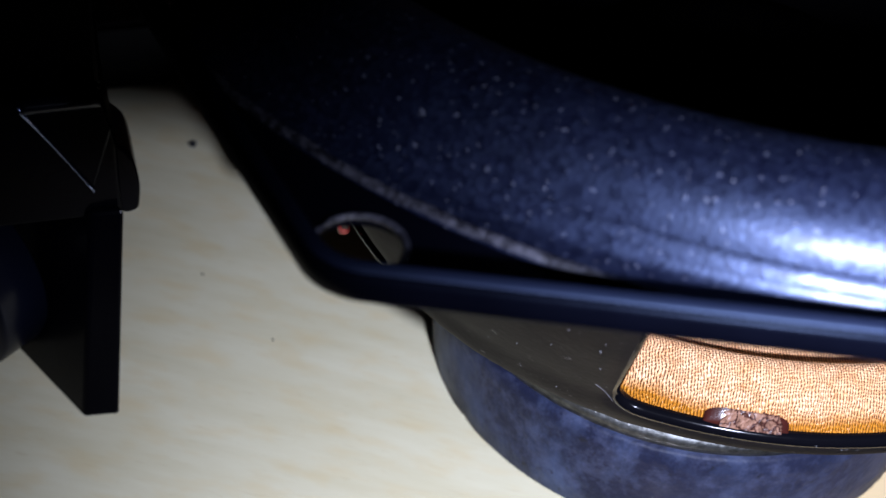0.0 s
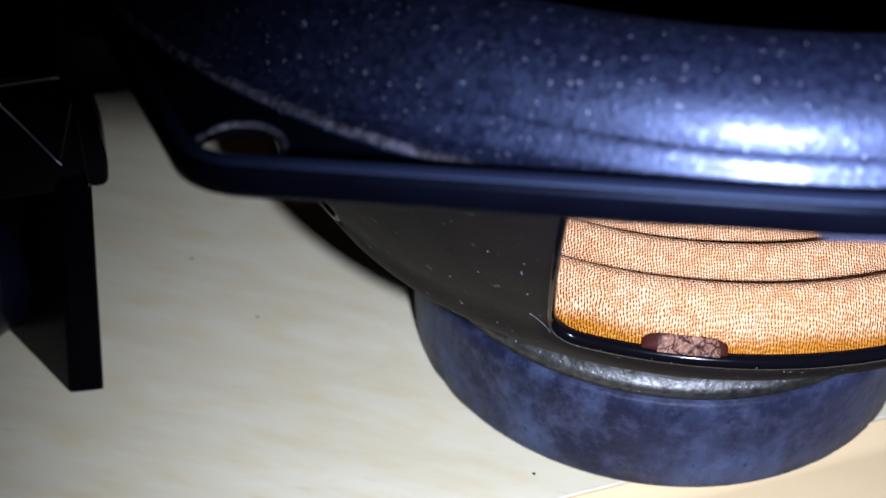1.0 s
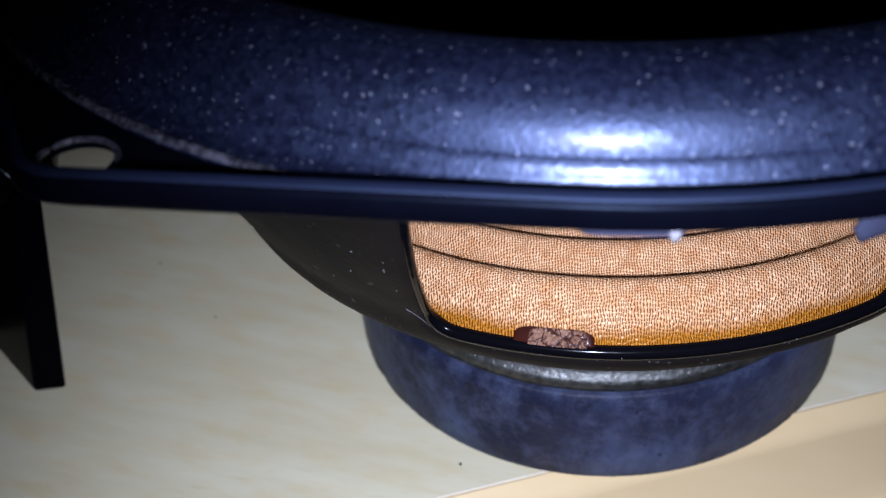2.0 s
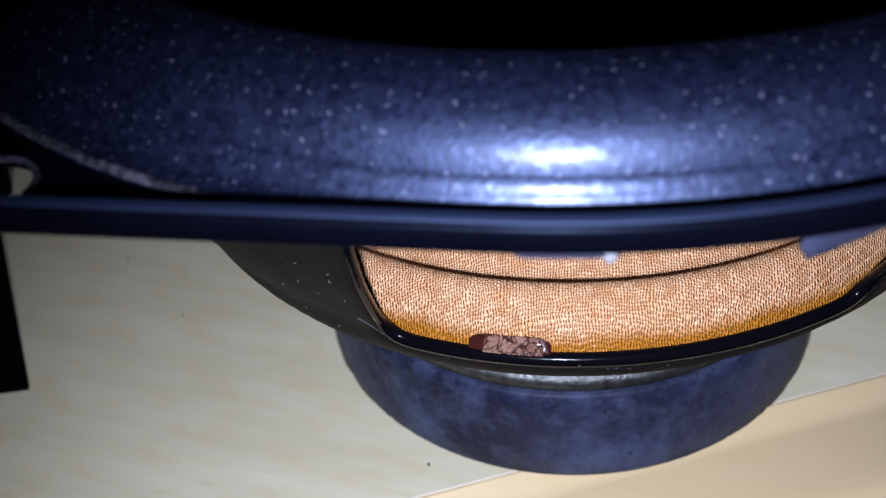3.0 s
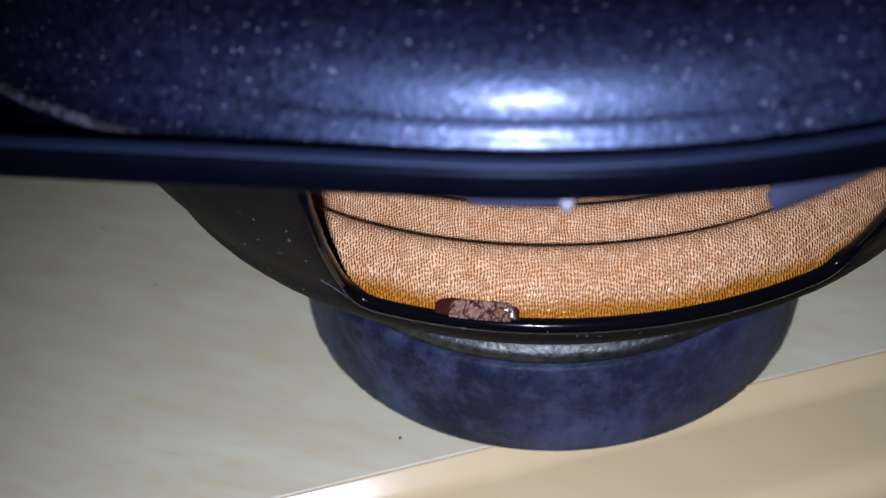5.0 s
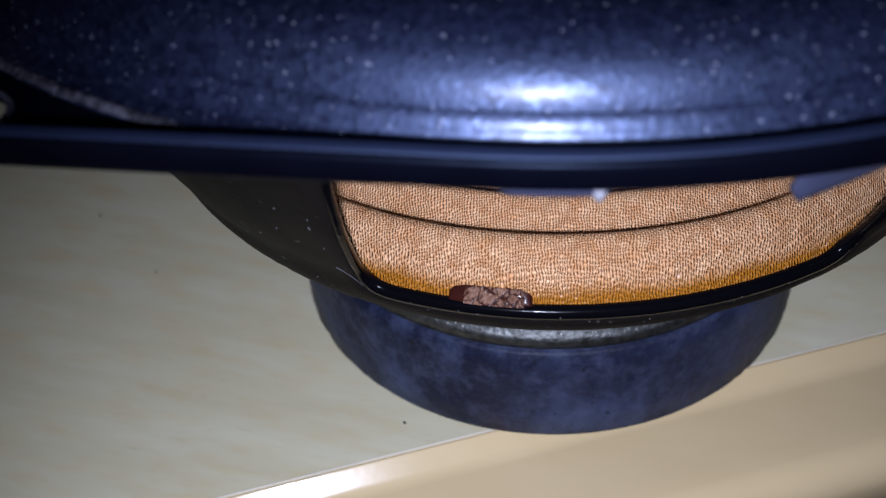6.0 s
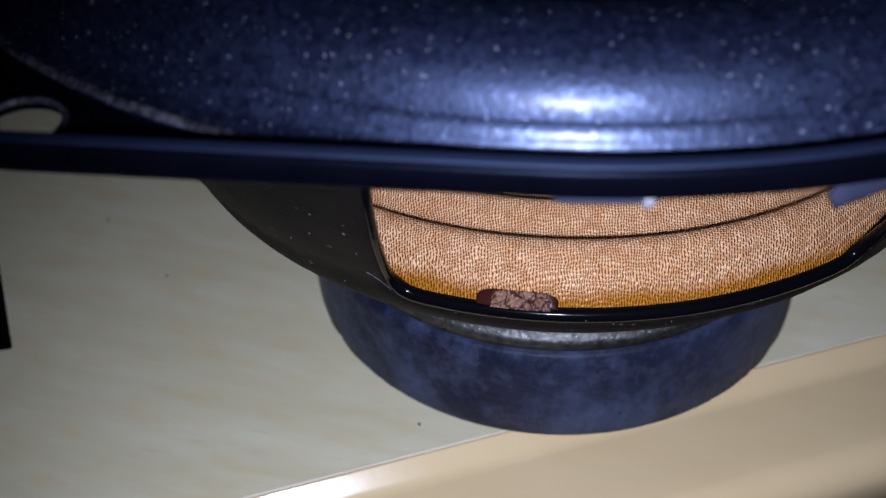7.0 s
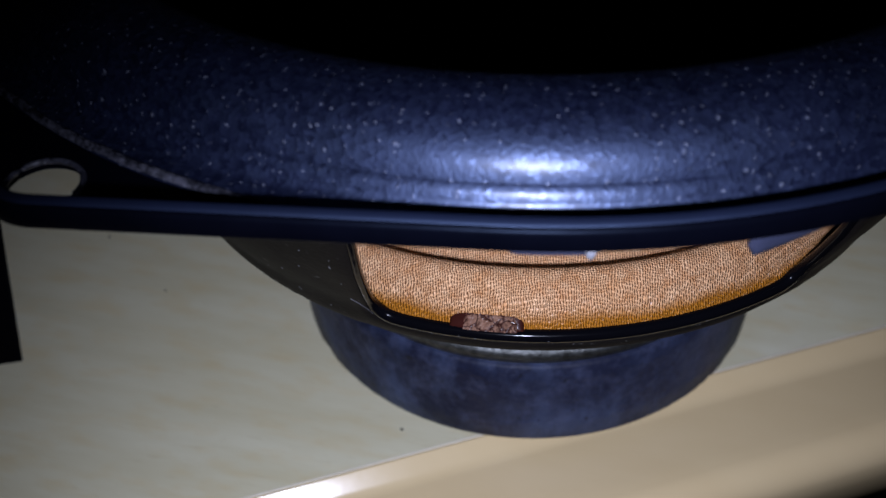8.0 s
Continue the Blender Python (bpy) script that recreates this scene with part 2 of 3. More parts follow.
# ---- mesh helpers ----
def mesh_of(name, verts, faces, material, smooth=True):
    me = bpy.data.meshes.new(name)
    me.from_pydata([tuple(v) for v in verts], [], faces)
    bm = bmesh.new()
    bm.from_mesh(me)
    bmesh.ops.remove_doubles(bm, verts=bm.verts, dist=1e-6)
    bmesh.ops.recalc_face_normals(bm, faces=bm.faces)
    bm.to_mesh(me)
    bm.free()
    me.materials.append(material)
    for p in me.polygons:
        p.use_smooth = smooth
    return me


def part(name, me, parent, label=""):
    ob = new(name, me)
    ob.parent = parent
    return tagged(ob, label)


def thing(name, label, category, kind="", group="", at=(0, 0, 0)):
    ob = new(name)
    ob.location = at
    return tagged(ob, label, category, group, kind)


def revolve(name, profile, material, n=192, closed=False, a0=0.0, a1=2 * math.pi, wobble=None):
    """Turns a profile of (r, z) round the z axis."""
    full = abs(a1 - a0 - 2 * math.pi) < 1e-6
    cols = n if full else n + 1
    verts, faces, m = [], [], len(profile)
    for i in range(cols):
        a = a0 + (a1 - a0) * i / n
        for j, (r, z) in enumerate(profile):
            dr, dz = wobble(a, j) if wobble else (0, 0)
            verts.append(((r + dr) * math.cos(a), (r + dr) * math.sin(a), z + dz))
    for i in range(n):
        k = (i + 1) % cols
        for j in range(m if closed else m - 1):
            l = (j + 1) % m
            faces.append((i * m + j, k * m + j, k * m + l, i * m + l))
    return mesh_of(name, verts, faces, material)


def rounded(points, radius, steps=4):
    """A closed outline with its corners rounded."""
    out = []
    n = len(points)
    for i in range(n):
        p, a, b = Vector(points[i]), Vector(points[i - 1]), Vector(points[(i + 1) % n])
        u, v = (a - p).normalized(), (b - p).normalized()
        d = min(radius, (a - p).length * 0.45, (b - p).length * 0.45)
        s, e = p + u * d, p + v * d
        for j in range(steps + 1):
            f = j / steps
            out.append(tuple(s * (1 - f) ** 2 + p * 2 * f * (1 - f) + e * f * f))
    return out


def prism(name, outline, z0, z1, material, bevel=0.0006, smooth=True, segments=2):
    """An upright prism on an outline of (x, y), its edges bevelled."""
    n = len(outline)
    verts = [(x, y, z0) for x, y in outline] + [(x, y, z1) for x, y in outline]
    faces = [tuple(reversed(range(n))), tuple(range(n, 2 * n))]
    faces += [(i, (i + 1) % n, n + (i + 1) % n, n + i) for i in range(n)]
    me = mesh_of(name, verts, faces, material, False)
    if bevel:
        bm = bmesh.new()
        bm.from_mesh(me)
        sharp = [e for e in bm.edges if e.calc_face_angle(0) > 0.4]
        bmesh.ops.bevel(bm, geom=sharp, offset=bevel, segments=segments, affect="EDGES", profile=0.5)
        bm.to_mesh(me)
        bm.free()
    return me


def tube(name, path, radius, material, sides=10, closed=True, flat=1.0, share=None):
    """A round bead along a path of points; share: how much of the radius each point has."""
    pts = [Vector(p) for p in path]
    n = len(pts)
    verts, faces = [], []
    for i, p in enumerate(pts):
        a = pts[i - 1] if closed or i else p
        b = pts[(i + 1) % n] if closed or i < n - 1 else p
        d = (b - a).normalized()
        out = Vector((p.x, p.y, 0)).normalized()
        s = d.cross(out).normalized()
        o = s.cross(d).normalized()
        for k in range(sides):
            w = 2 * math.pi * k / sides
            verts.append(p + (o * math.cos(w) * flat + s * math.sin(w)) * radius * (share[i] if share else 1.0))
    for i in range(n if closed else n - 1):
        j = (i + 1) % n
        for k in range(sides):
            l = (k + 1) % sides
            faces.append((i * sides + k, j * sides + k, j * sides + l, i * sides + l))
    if not closed:
        faces += [tuple(range(sides)), tuple(range((n - 1) * sides, n * sides))]
    return mesh_of(name, verts, faces, material)


# ---- desk and room ----
U, V = Vector((math.cos(DESK), math.sin(DESK))), Vector((-math.sin(DESK), math.cos(DESK)))


def desk_xy(u, v):
    p = U * u + V * v
    return p.x, p.y


JOINT, LIP, BACK = -0.0424, -0.0685, 0.150


def sweep(name, outline, u0, u1, material, smooth=False):
    """An outline of (v, z) drawn along the desk's length."""
    n = len(outline)
    verts = [(*desk_xy(u, v), z) for u in (u0, u1) for v, z in outline]
    faces = [tuple(range(n)), tuple(range(n, 2 * n))]
    faces += [(i, (i + 1) % n, n + (i + 1) % n, n + i) for i in range(n)]
    return mesh_of(name, verts, faces, material, smooth)


desk = thing("desk", "pale maple laminate desk top with a peach front edge band", "desk", "structure")
part("desktop", sweep("desktop", [(JOINT, 0), (BACK, 0), (BACK, -0.025), (JOINT, -0.025)], -0.8, 0.7, LAMINATE), desk)
band, v, z = [(JOINT - 0.0004, -0.025), (JOINT - 0.0004, -0.0001)], JOINT - 0.0004, -0.0001
for i in range(18):
    slope = radians(43 - 5 * i / 9 if i < 10 else 38 - 33 * (i - 9) / 8)
    v, z = v - 0.0003, z - 0.0003 * math.tan(slope)
    band.append((v, z))
band.append((LIP + 0.009, z - 0.0006))
top = z - 0.0007
band += [(LIP + 0.007 - 0.007 * math.sin(radians(a)), top - 0.007 + 0.007 * math.cos(radians(a))) for a in range(6, 91, 7)] + [(LIP, -0.025)]
part("edge_band", sweep("edge_band", band, -0.8, 0.7, BAND, True), desk, "peach rounded edge band with a pale bevel")


part("joint_bead", sweep("joint_bead", [(JOINT + 0.0001, -0.002), (JOINT + 0.0001, 0.0001), (JOINT - 0.00003, 0.0002), (JOINT - 0.00016, 0.0001), (JOINT - 0.0004, -0.002)], -0.8, 0.7, PALE, True), desk, "thin pale glue line along the joint")


def box_room():
    def slab(name, label, u0, u1, v0, v1, z0, z1, material):
        me = prism(name, [desk_xy(u0, v0), desk_xy(u1, v0), desk_xy(u1, v1), desk_xy(u0, v1)], z0, z1, material, 0)
        tagged(new(name, me), label, name.split("_")[0], kind="structure")

    slab("wall_back", "dusky pink painted wall behind the desk", -2, 2, BACK, BACK + 0.1, -0.75, 1.8, WALLPAINT)
    slab("wall_front", "plain painted wall of the dark room", -2, 2, -3.1, -3.0, -0.75, 1.8, WALLPAINT)
    slab("wall_side", "plain painted wall of the dark room", -2.1, -2, -3, BACK, -0.75, 1.8, WALLPAINT)
    slab("wall_end", "plain painted wall of the dark room", 2, 2.1, -3, BACK, -0.75, 1.8, WALLPAINT)
    slab("floor", "dark brown floor below the desk", -2.1, 2.1, -3.1, BACK + 0.1, -0.85, -0.75, FLOORING)
    slab("ceiling", "plain ceiling of the dark room", -2.1, 2.1, -3.1, BACK + 0.1, 1.8, 1.9, WALLPAINT)


box_room()

# ---- loudspeaker driver ----
driver = thing("loudspeaker_driver", "black round woofer driver standing on its grey magnet", "loudspeaker")

part("back_plate", revolve("back_plate", [(0.0, 0.0), (0.0494, 0.0), (0.0497, 0.0002), (0.0497, 0.0006), (0.0, 0.0006)], STEEL), driver, "thin zinc-plated steel back plate")


def chipped(a, j):
    n = noise.noise(Vector((math.cos(a) * 9, math.sin(a) * 9, j * 0.4)))
    m = noise.noise(Vector((math.cos(a) * 40, math.sin(a) * 40, j * 0.7)))
    return (-0.0003 * max(0, n - 0.1) - 0.0006 * max(0, m - 0.2), 0) if j in (1, 2) else (0, 0)


part("magnet", revolve("magnet", [(0.02, 0.0006), (0.0498, 0.0006), (0.0503, 0.0011), (0.0504, 0.0060), (0.0503, 0.0175), (0.0500, 0.0207), (0.0495, 0.0213), (0.02, 0.0213)], FERRITE, 320, wobble=chipped), driver, "grey-blue ferrite ring magnet with chipped edges")
part("front_plate", revolve("front_plate", [(0.02, 0.0214), (0.0486, 0.0214), (0.0492, 0.0217), (0.0493, 0.0234), (0.0489, 0.0242), (0.0482, 0.0247), (0.0480, 0.0256), (0.0474, 0.0268), (0.0462, 0.0276), (0.02, 0.0277)], STEEL), driver, "tarnished zinc-plated steel front plate")

# the basket: a bowl with four windows, given by its outer profile
BOWL = [(0.0455, 0.0276), (0.0486, 0.0279), (0.0530, 0.0325), (0.0650, 0.0420), (0.0695, 0.0462), (0.0708, 0.0480), (0.0716, 0.0496), (0.0729, 0.0535), (0.0763, 0.0597), (0.0801, 0.0675), (0.0838, 0.0770), (0.0868, 0.0870), (0.0892, 0.0976)]
LEN = [0.0]
for (r0, z0), (r1, z1) in zip(BOWL, BOWL[1:]):
    LEN.append(LEN[-1] + math.hypot(r1 - r0, z1 - z0))


def bowl(a, s, inward=0.0):
    """The point of the bowl at the angle a and the length s along its profile."""
    s = min(max(s, 0.0), LEN[-1])
    r = float(np.interp(s, LEN, [p[0] for p in BOWL]))
    z = float(np.interp(s, LEN, [p[1] for p in BOWL]))
    d = 0.002
    dr = float(np.interp(min(s + d, LEN[-1]), LEN, [p[0] for p in BOWL]) - np.interp(max(s - d, 0), LEN, [p[0] for p in BOWL]))
    dz = float(np.interp(min(s + d, LEN[-1]), LEN, [p[1] for p in BOWL]) - np.interp(max(s - d, 0), LEN, [p[1] for p in BOWL]))
    l = math.hypot(dr, dz)
    r, z = r - inward * dz / l, z + inward * dr / l
    return Vector((r * math.cos(a), r * math.sin(a), z))


WINDOWS, MID, HALF_LOW, HALF_HIGH = 4, radians(-68.9), radians(29.0), radians(24.8)
S_LOW, S_HIGH = float(np.interp(0.0517, [p[1] for p in BOWL], LEN)), float(np.interp(0.0925, [p[1] for p in BOWL], LEN))
REF = 0.08
WIDER = radians(1.0)


def window_outline(wider=0.0):
    """The rounded hole, across and along the bowl, about its middle."""
    w, x, c = (HALF_LOW + wider) * REF, (HALF_HIGH + wider) * REF, (S_LOW + S_HIGH) / 2
    h = (S_HIGH - S_LOW) / 2
    pts = rounded([(-w, -h), (w, -h), (x, h), (-x, h)], 0.0058, 7)
    out = []
    for (x0, y0), (x1, y1) in zip(pts, pts[1:] + pts[:1]):
        n = max(1, int(math.hypot(x1 - x0, y1 - y0) / 0.0016))
        out += [(x0 + (x1 - x0) * i / n, y0 + (y1 - y0) * i / n) for i in range(n)]
    return out, c


def build_basket():
    rings = 8
    half = math.pi / WINDOWS * REF
    verts, faces = [], []
    for w in range(WINDOWS):
        hole, c = window_outline(WIDER if w else 0.0)
        n, low, high = len(hole), -c, LEN[-1] - c
        mid = MID + 2 * math.pi * w / WINDOWS
        for side in (0.0, 0.0016):
            base = len(verts)
            for x, y in hole:
                k = min(half / abs(x) if x else 1e9, (high / y) if y > 0 else (low / y) if y < 0 else 1e9)
                for j in range(rings + 1):
                    f = 1 + (k - 1) * j / rings
                    verts.append(bowl(mid + x * f / REF, c + y * f, side))
            for i in range(n):
                l = (i + 1) % n
                for j in range(rings):
                    faces.append((base + i * (rings + 1) + j, base + l * (rings + 1) + j, base + l * (rings + 1) + j + 1, base + i * (rings + 1) + j + 1))
        a, b = len(verts) - 2 * n * (rings + 1), len(verts) - n * (rings + 1)
        for i in range(n):
            l = (i + 1) % n
            faces.append((a + i * (rings + 1), a + l * (rings + 1), b + l * (rings + 1), b + i * (rings + 1)))
    return mesh_of("basket", verts, faces, BASKET)


basket = part("basket", build_basket(), driver, "dusty brown-black painted steel basket with windows")
for w in range(WINDOWS):
    outline, centre = window_outline(WIDER if w else 0.0)
    mid = MID + 2 * math.pi * w / WINDOWS
    sill = [min(1.0, max(0.0, 1 - (y - (S_LOW - centre)) / 0.0050)) for x, y in outline]
    path = [bowl(mid + x / REF, centre + y, 0.0008 + 0.0003 * (1 - f)) for (x, y), f in zip(outline, sill)]
    part("window_lip", tube("window_lip", path, 0.00115, BEAD, 10, share=[0.78 + 0.22 * f for f in sill]), basket, "glossy black rolled window lip")

# the corrugated cloth inside, from its glued rim towards the middle
def cloth_profile():
    out = []
    for i in range(181):
        d = 0.0500 * i / 180
        if d < 0.0058:
            z = 0.0519 + 0.0089 * math.sin(math.pi / 2 * d / 0.0058) ** 1.1
        else:
            z = 0.0591 + 0.0017 * math.cos(2 * math.pi * (d - 0.0058) / 0.0088)
        out.append((0.0718 - d, z))
    return out


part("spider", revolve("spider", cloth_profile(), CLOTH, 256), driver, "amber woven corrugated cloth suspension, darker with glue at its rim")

# the flange: a round rim with four rounded ears
ARC, EAR, TIP, EAR_AT = 0.1042, 0.1095, 0.0080, radians(-108.6)


def flange_outline(inset=0.0, per=26):
    """Convex hull of the round rim and its ears, as (x, y), anticlockwise."""
    spread = math.acos((ARC - TIP) / EAR)
    out = []
    for q in range(4):
        a = EAR_AT + q * math.pi / 2
        cx, cy = EAR * math.cos(a), EAR * math.sin(a)
        for i in range(13):
            b = a - spread + 2 * spread * i / 12
            out.append((cx + (TIP - inset) * math.cos(b), cy + (TIP - inset) * math.sin(b)))
        b0, b1 = a + spread, a + math.pi / 2 - spread
        for i in range(per + 1):
            b = b0 + (b1 - b0) * i / per
            out.append(((ARC - inset) * math.cos(b), (ARC - inset) * math.sin(b)))
    return out


RIM_Z = 0.0986


def ring_of(name, rings, material):
    """A closed band round the flange, through rings of (inset, height over the rim)."""
    loops = [[(x, y, RIM_Z + dz) for x, y in flange_outline(i)] for i, dz in rings]
    n, verts, faces = len(loops[0]), [v for l in loops for v in l], []
    for j in range(len(loops)):
        k = (j + 1) % len(loops)
        for i in range(n):
            l = (i + 1) % n
            faces.append((j * n + i, j * n + l, k * n + l, k * n + i))
    return mesh_of(name, verts, faces, material)


# the lip: a low upright wall with a dusty, slightly sloping top
LIP_RINGS = [(0.0009, -0.0006), (0.0003, -0.0005), (0.0, -0.0002), (0.0, 0.0020), (0.0001, 0.0024), (0.0004, 0.0027), (0.0008, 0.0028), (0.0019, 0.0028), (0.0023, 0.0026), (0.0026, 0.0021), (0.0026, 0.0000), (0.0026, -0.0006)]
TOP_RINGS = [(0.0004, 0.0023), (0.0005, 0.00268), (0.0009, 0.0030), (0.0015, 0.0033), (0.0019, 0.0032), (0.0021, 0.0023)]


HOLE_R, HOLE, HOLE_TURN, PLATE_Z = 0.1100, 0.0047, radians(-0.9), RIM_Z - 0.0007


def build_plate(q):
    """A quarter of the flat plate inside the lip, with its screw hole."""
    verts, faces = [], []
    rim = flange_outline(0.002)
    inner = 0.0865
    a = EAR_AT + q * math.pi / 2
    hx, hy = HOLE_R * math.cos(a + HOLE_TURN), HOLE_R * math.sin(a + HOLE_TURN)
    n = 72
    for z in (PLATE_Z, PLATE_Z - 0.0012):
        base = len(verts)
        for i in range(n):
            b = a + 2 * math.pi * i / n
            dx, dy = math.cos(b), math.sin(b)
            # outwards from the hole to the sector's border: lip, inner circle or quarter line
            far = 1e9
            for k in range(len(rim)):
                (x0, y0), (x1, y1) = rim[k], rim[(k + 1) % len(rim)]
                ex, ey = x1 - x0, y1 - y0
                det = dx * -ey + ex * dy
                if abs(det) > 1e-12:
                    s = ((x0 - hx) * -ey + ex * (y0 - hy)) / det
                    f = (dx * (y0 - hy) - dy * (x0 - hx)) / det
                    if s > 0 and -1e-9 <= f <= 1 + 1e-9:
                        far = min(far, s)
            bq, cq = hx * dx + hy * dy, hx * hx + hy * hy - inner * inner
            if bq * bq - cq > 0 and -bq - math.sqrt(bq * bq - cq) > 0:
                far = min(far, -bq - math.sqrt(bq * bq - cq))
            for sgn in (-1, 1):
                nx, ny = -math.sin(a + sgn * math.pi / 4), math.cos(a + sgn * math.pi / 4)
                den = dx * nx + dy * ny
                if abs(den) > 1e-9:
                    s = -(hx * nx + hy * ny) / den
                    if s > 0:
                        far = min(far, s)
            rag = HOLE * (1 + 0.03 * noise.noise(Vector((dx * 3, dy * 3, q))))
            far = max(far, rag + 0.0002)
            verts += [(hx + dx * rag, hy + dy * rag, z), (hx + dx * far, hy + dy * far, z)]
        for i in range(n):
            k = (i + 1) % n
            faces.append((base + 2 * i, base + 2 * k, base + 2 * k + 1, base + 2 * i + 1))
    top = len(verts) - 4 * n
    for i in range(n):
        k = (i + 1) % n
        faces.append((top + 2 * i, top + 2 * k, top + 2 * n + 2 * k, top + 2 * n + 2 * i))
    return mesh_of("flange_plate", verts, faces, PAINT, False)


flange = part("flange", ring_of("flange_lip", LIP_RINGS, PAINT), driver, "glossy black flange with a raised lip and eared corners")
part("lip_top", ring_of("lip_top", TOP_RINGS, DUSTYTOP), flange, "dusty sloping top of the lip")
for q in range(4):
    part("flange_ear", build_plate(q), flange, "black steel ear with a screw hole")
for q in range(4):
    a = EAR_AT + q * math.pi / 2
    h = a + HOLE_TURN
    ring = [(HOLE_R * math.cos(h) + HOLE * math.cos(b), HOLE_R * math.sin(h) + HOLE * math.sin(b), PLATE_Z) for b in [2 * math.pi * i / 40 for i in range(40)]]
    part("hole_edge", tube("hole_edge", ring, 0.0004, WORN, 8), flange, "worn pale edge of the screw hole")

# rubber surround: glued foot with a worn edge, groove, and a wide half roll
FOOT = PLATE_Z + 0.0001
part("surround_foot", revolve("surround_foot", [(0.0935, FOOT), (0.0935, FOOT + 0.0009), (0.0957, FOOT + 0.0044), (0.0965, FOOT + 0.0042), (0.0972, FOOT + 0.0037), (0.0977, FOOT + 0.0031), (0.0981, FOOT + 0.0023), (0.0985, FOOT + 0.0014), (0.0994, FOOT + 0.0010), (0.1017, FOOT + 0.0010), (0.1024, FOOT + 0.0008), (0.1025, FOOT)], RUBBER, 256), driver)
part("surround_edge", revolve("surround_edge", [(0.1019, FOOT + 0.00125), (0.1023, FOOT + 0.0013), (0.1027, FOOT + 0.0010), (0.1028, FOOT + 0.0006)], WORN, 256, wobble=lambda a, j: (0.0004 * noise.noise(Vector((math.cos(a) * 30, math.sin(a) * 30, 0))), 0)), driver, "worn pale edge of the rubber surround")
ROLL, ROLL_R, ROLL_Z = 0.0874, 0.0101, 0.0985
b0 = math.asin((FOOT + 0.0010 - ROLL_Z) / ROLL_R)
roll = [(ROLL + ROLL_R * math.cos(b), ROLL_Z + ROLL_R * math.sin(b)) for b in [b0 + (math.pi - 2 * b0) * i / 40 for i in range(41)]]
part("surround", revolve("surround", [(0.0988, FOOT + 0.0010)] + roll + [(0.0755, FOOT + 0.0012)], RUBBER, 320), driver, "dusty black rubber half-roll surround")
part("cone", revolve("cone", [(0.0755, FOOT + 0.0016), (0.070, FOOT - 0.004), (0.045, 0.073), (0.022, 0.060), (0.0215, 0.058), (0.045, 0.071), (0.070, FOOT - 0.006), (0.0755, FOOT)], PAPER, 192), driver, "matt black paper cone")
part("dust_cap", revolve("dust_cap", [(0.030 * math.sin(b), 0.0640 + 0.009 * math.cos(b)) for b in [math.pi / 2 * i / 16 for i in range(17)]], PAPER, 96), driver)
part("voice_coil_former", revolve("voice_coil_former", [(0.0215, 0.028), (0.0215, 0.060), (0.0222, 0.060), (0.0222, 0.028)], AMBER, 96, True), driver)

# ---- camera-side clutter on the driver ----
def patch(name, a0, a1, low, high, material, n=20, m=6, crinkle=0.0, bulge=0.0, thick=0.0006, seed=0):
    """A bent scrap between two rims: low and high give (r, z) by the share along it."""
    front, back, faces = [], [], []
    for i in range(n + 1):
        f = i / n
        a = a0 + (a1 - a0) * f
        (r0, z0), (r1, z1) = low(f), high(f)
        for j in range(m + 1):
            g = j / m
            puff = bulge * (4 * g * (1 - g)) ** 0.5 * min(1, 5 * f, 5 * (1 - f)) ** 0.5
            puff += crinkle * noise.noise(Vector((i * 0.8 + seed, j * 0.9, 3)))
            r, z = r0 + (r1 - r0) * g + puff * 0.75, z0 + (z1 - z0) * g + puff * 0.65
            front.append((r * math.cos(a), r * math.sin(a), z))
            back.append(((r - thick) * math.cos(a), (r - thick) * math.sin(a), z - thick * 0.4))
    k = len(front)
    for i in range(n):
        for j in range(m):
            o = i * (m + 1) + j
            faces.append((o, o + m + 1, o + m + 2, o + 1))
            faces.append((k + o, k + o + 1, k + o + m + 2, k + o + m + 1))
    rim = [j for j in range(m + 1)] + [i * (m + 1) + m for i in range(1, n + 1)] + [n * (m + 1) + j for j in range(m - 1, -1, -1)] + [i * (m + 1) for i in range(n - 1, 0, -1)]
    for p, q in zip(rim, rim[1:] + rim[:1]):
        faces.append((p, q, k + q, k + p))
    return mesh_of(name, front + back, faces, material, crinkle == 0)


def ends(f, r):
    """1 in the middle, falling round to 0 at both ends."""
    d = min(f, 1 - f)
    return math.sqrt(max(0.0, 1 - max(0.0, 1 - d / r) ** 2))


chip = part("glue_chip", patch("glue_chip", radians(-87.4), radians(-78.0), lambda f: (0.0721, 0.0527), lambda f: (0.0721 - 0.0034 * (0.35 + 0.65 * ends(f, 0.12)), 0.0527 + 0.0033 * (0.35 + 0.65 * ends(f, 0.12))), DARKGLUE, 24, 6, 0.0, 0.0004), driver, "dark brown dried glue tab on the cloth rim")
part("glue_flake", patch("glue_flake", radians(-85.6), radians(-78.9), lambda f: (0.0723, 0.0531), lambda f: (0.0723 - 0.0022 * (0.5 + 0.5 * ends(f, 0.1)), 0.0531 + 0.0019 * (0.5 + 0.5 * ends(f, 0.1))), CRACKED, 26, 7, 0.0005, 0.0003, 0.0003), chip, "crinkled pale brown glue flake")

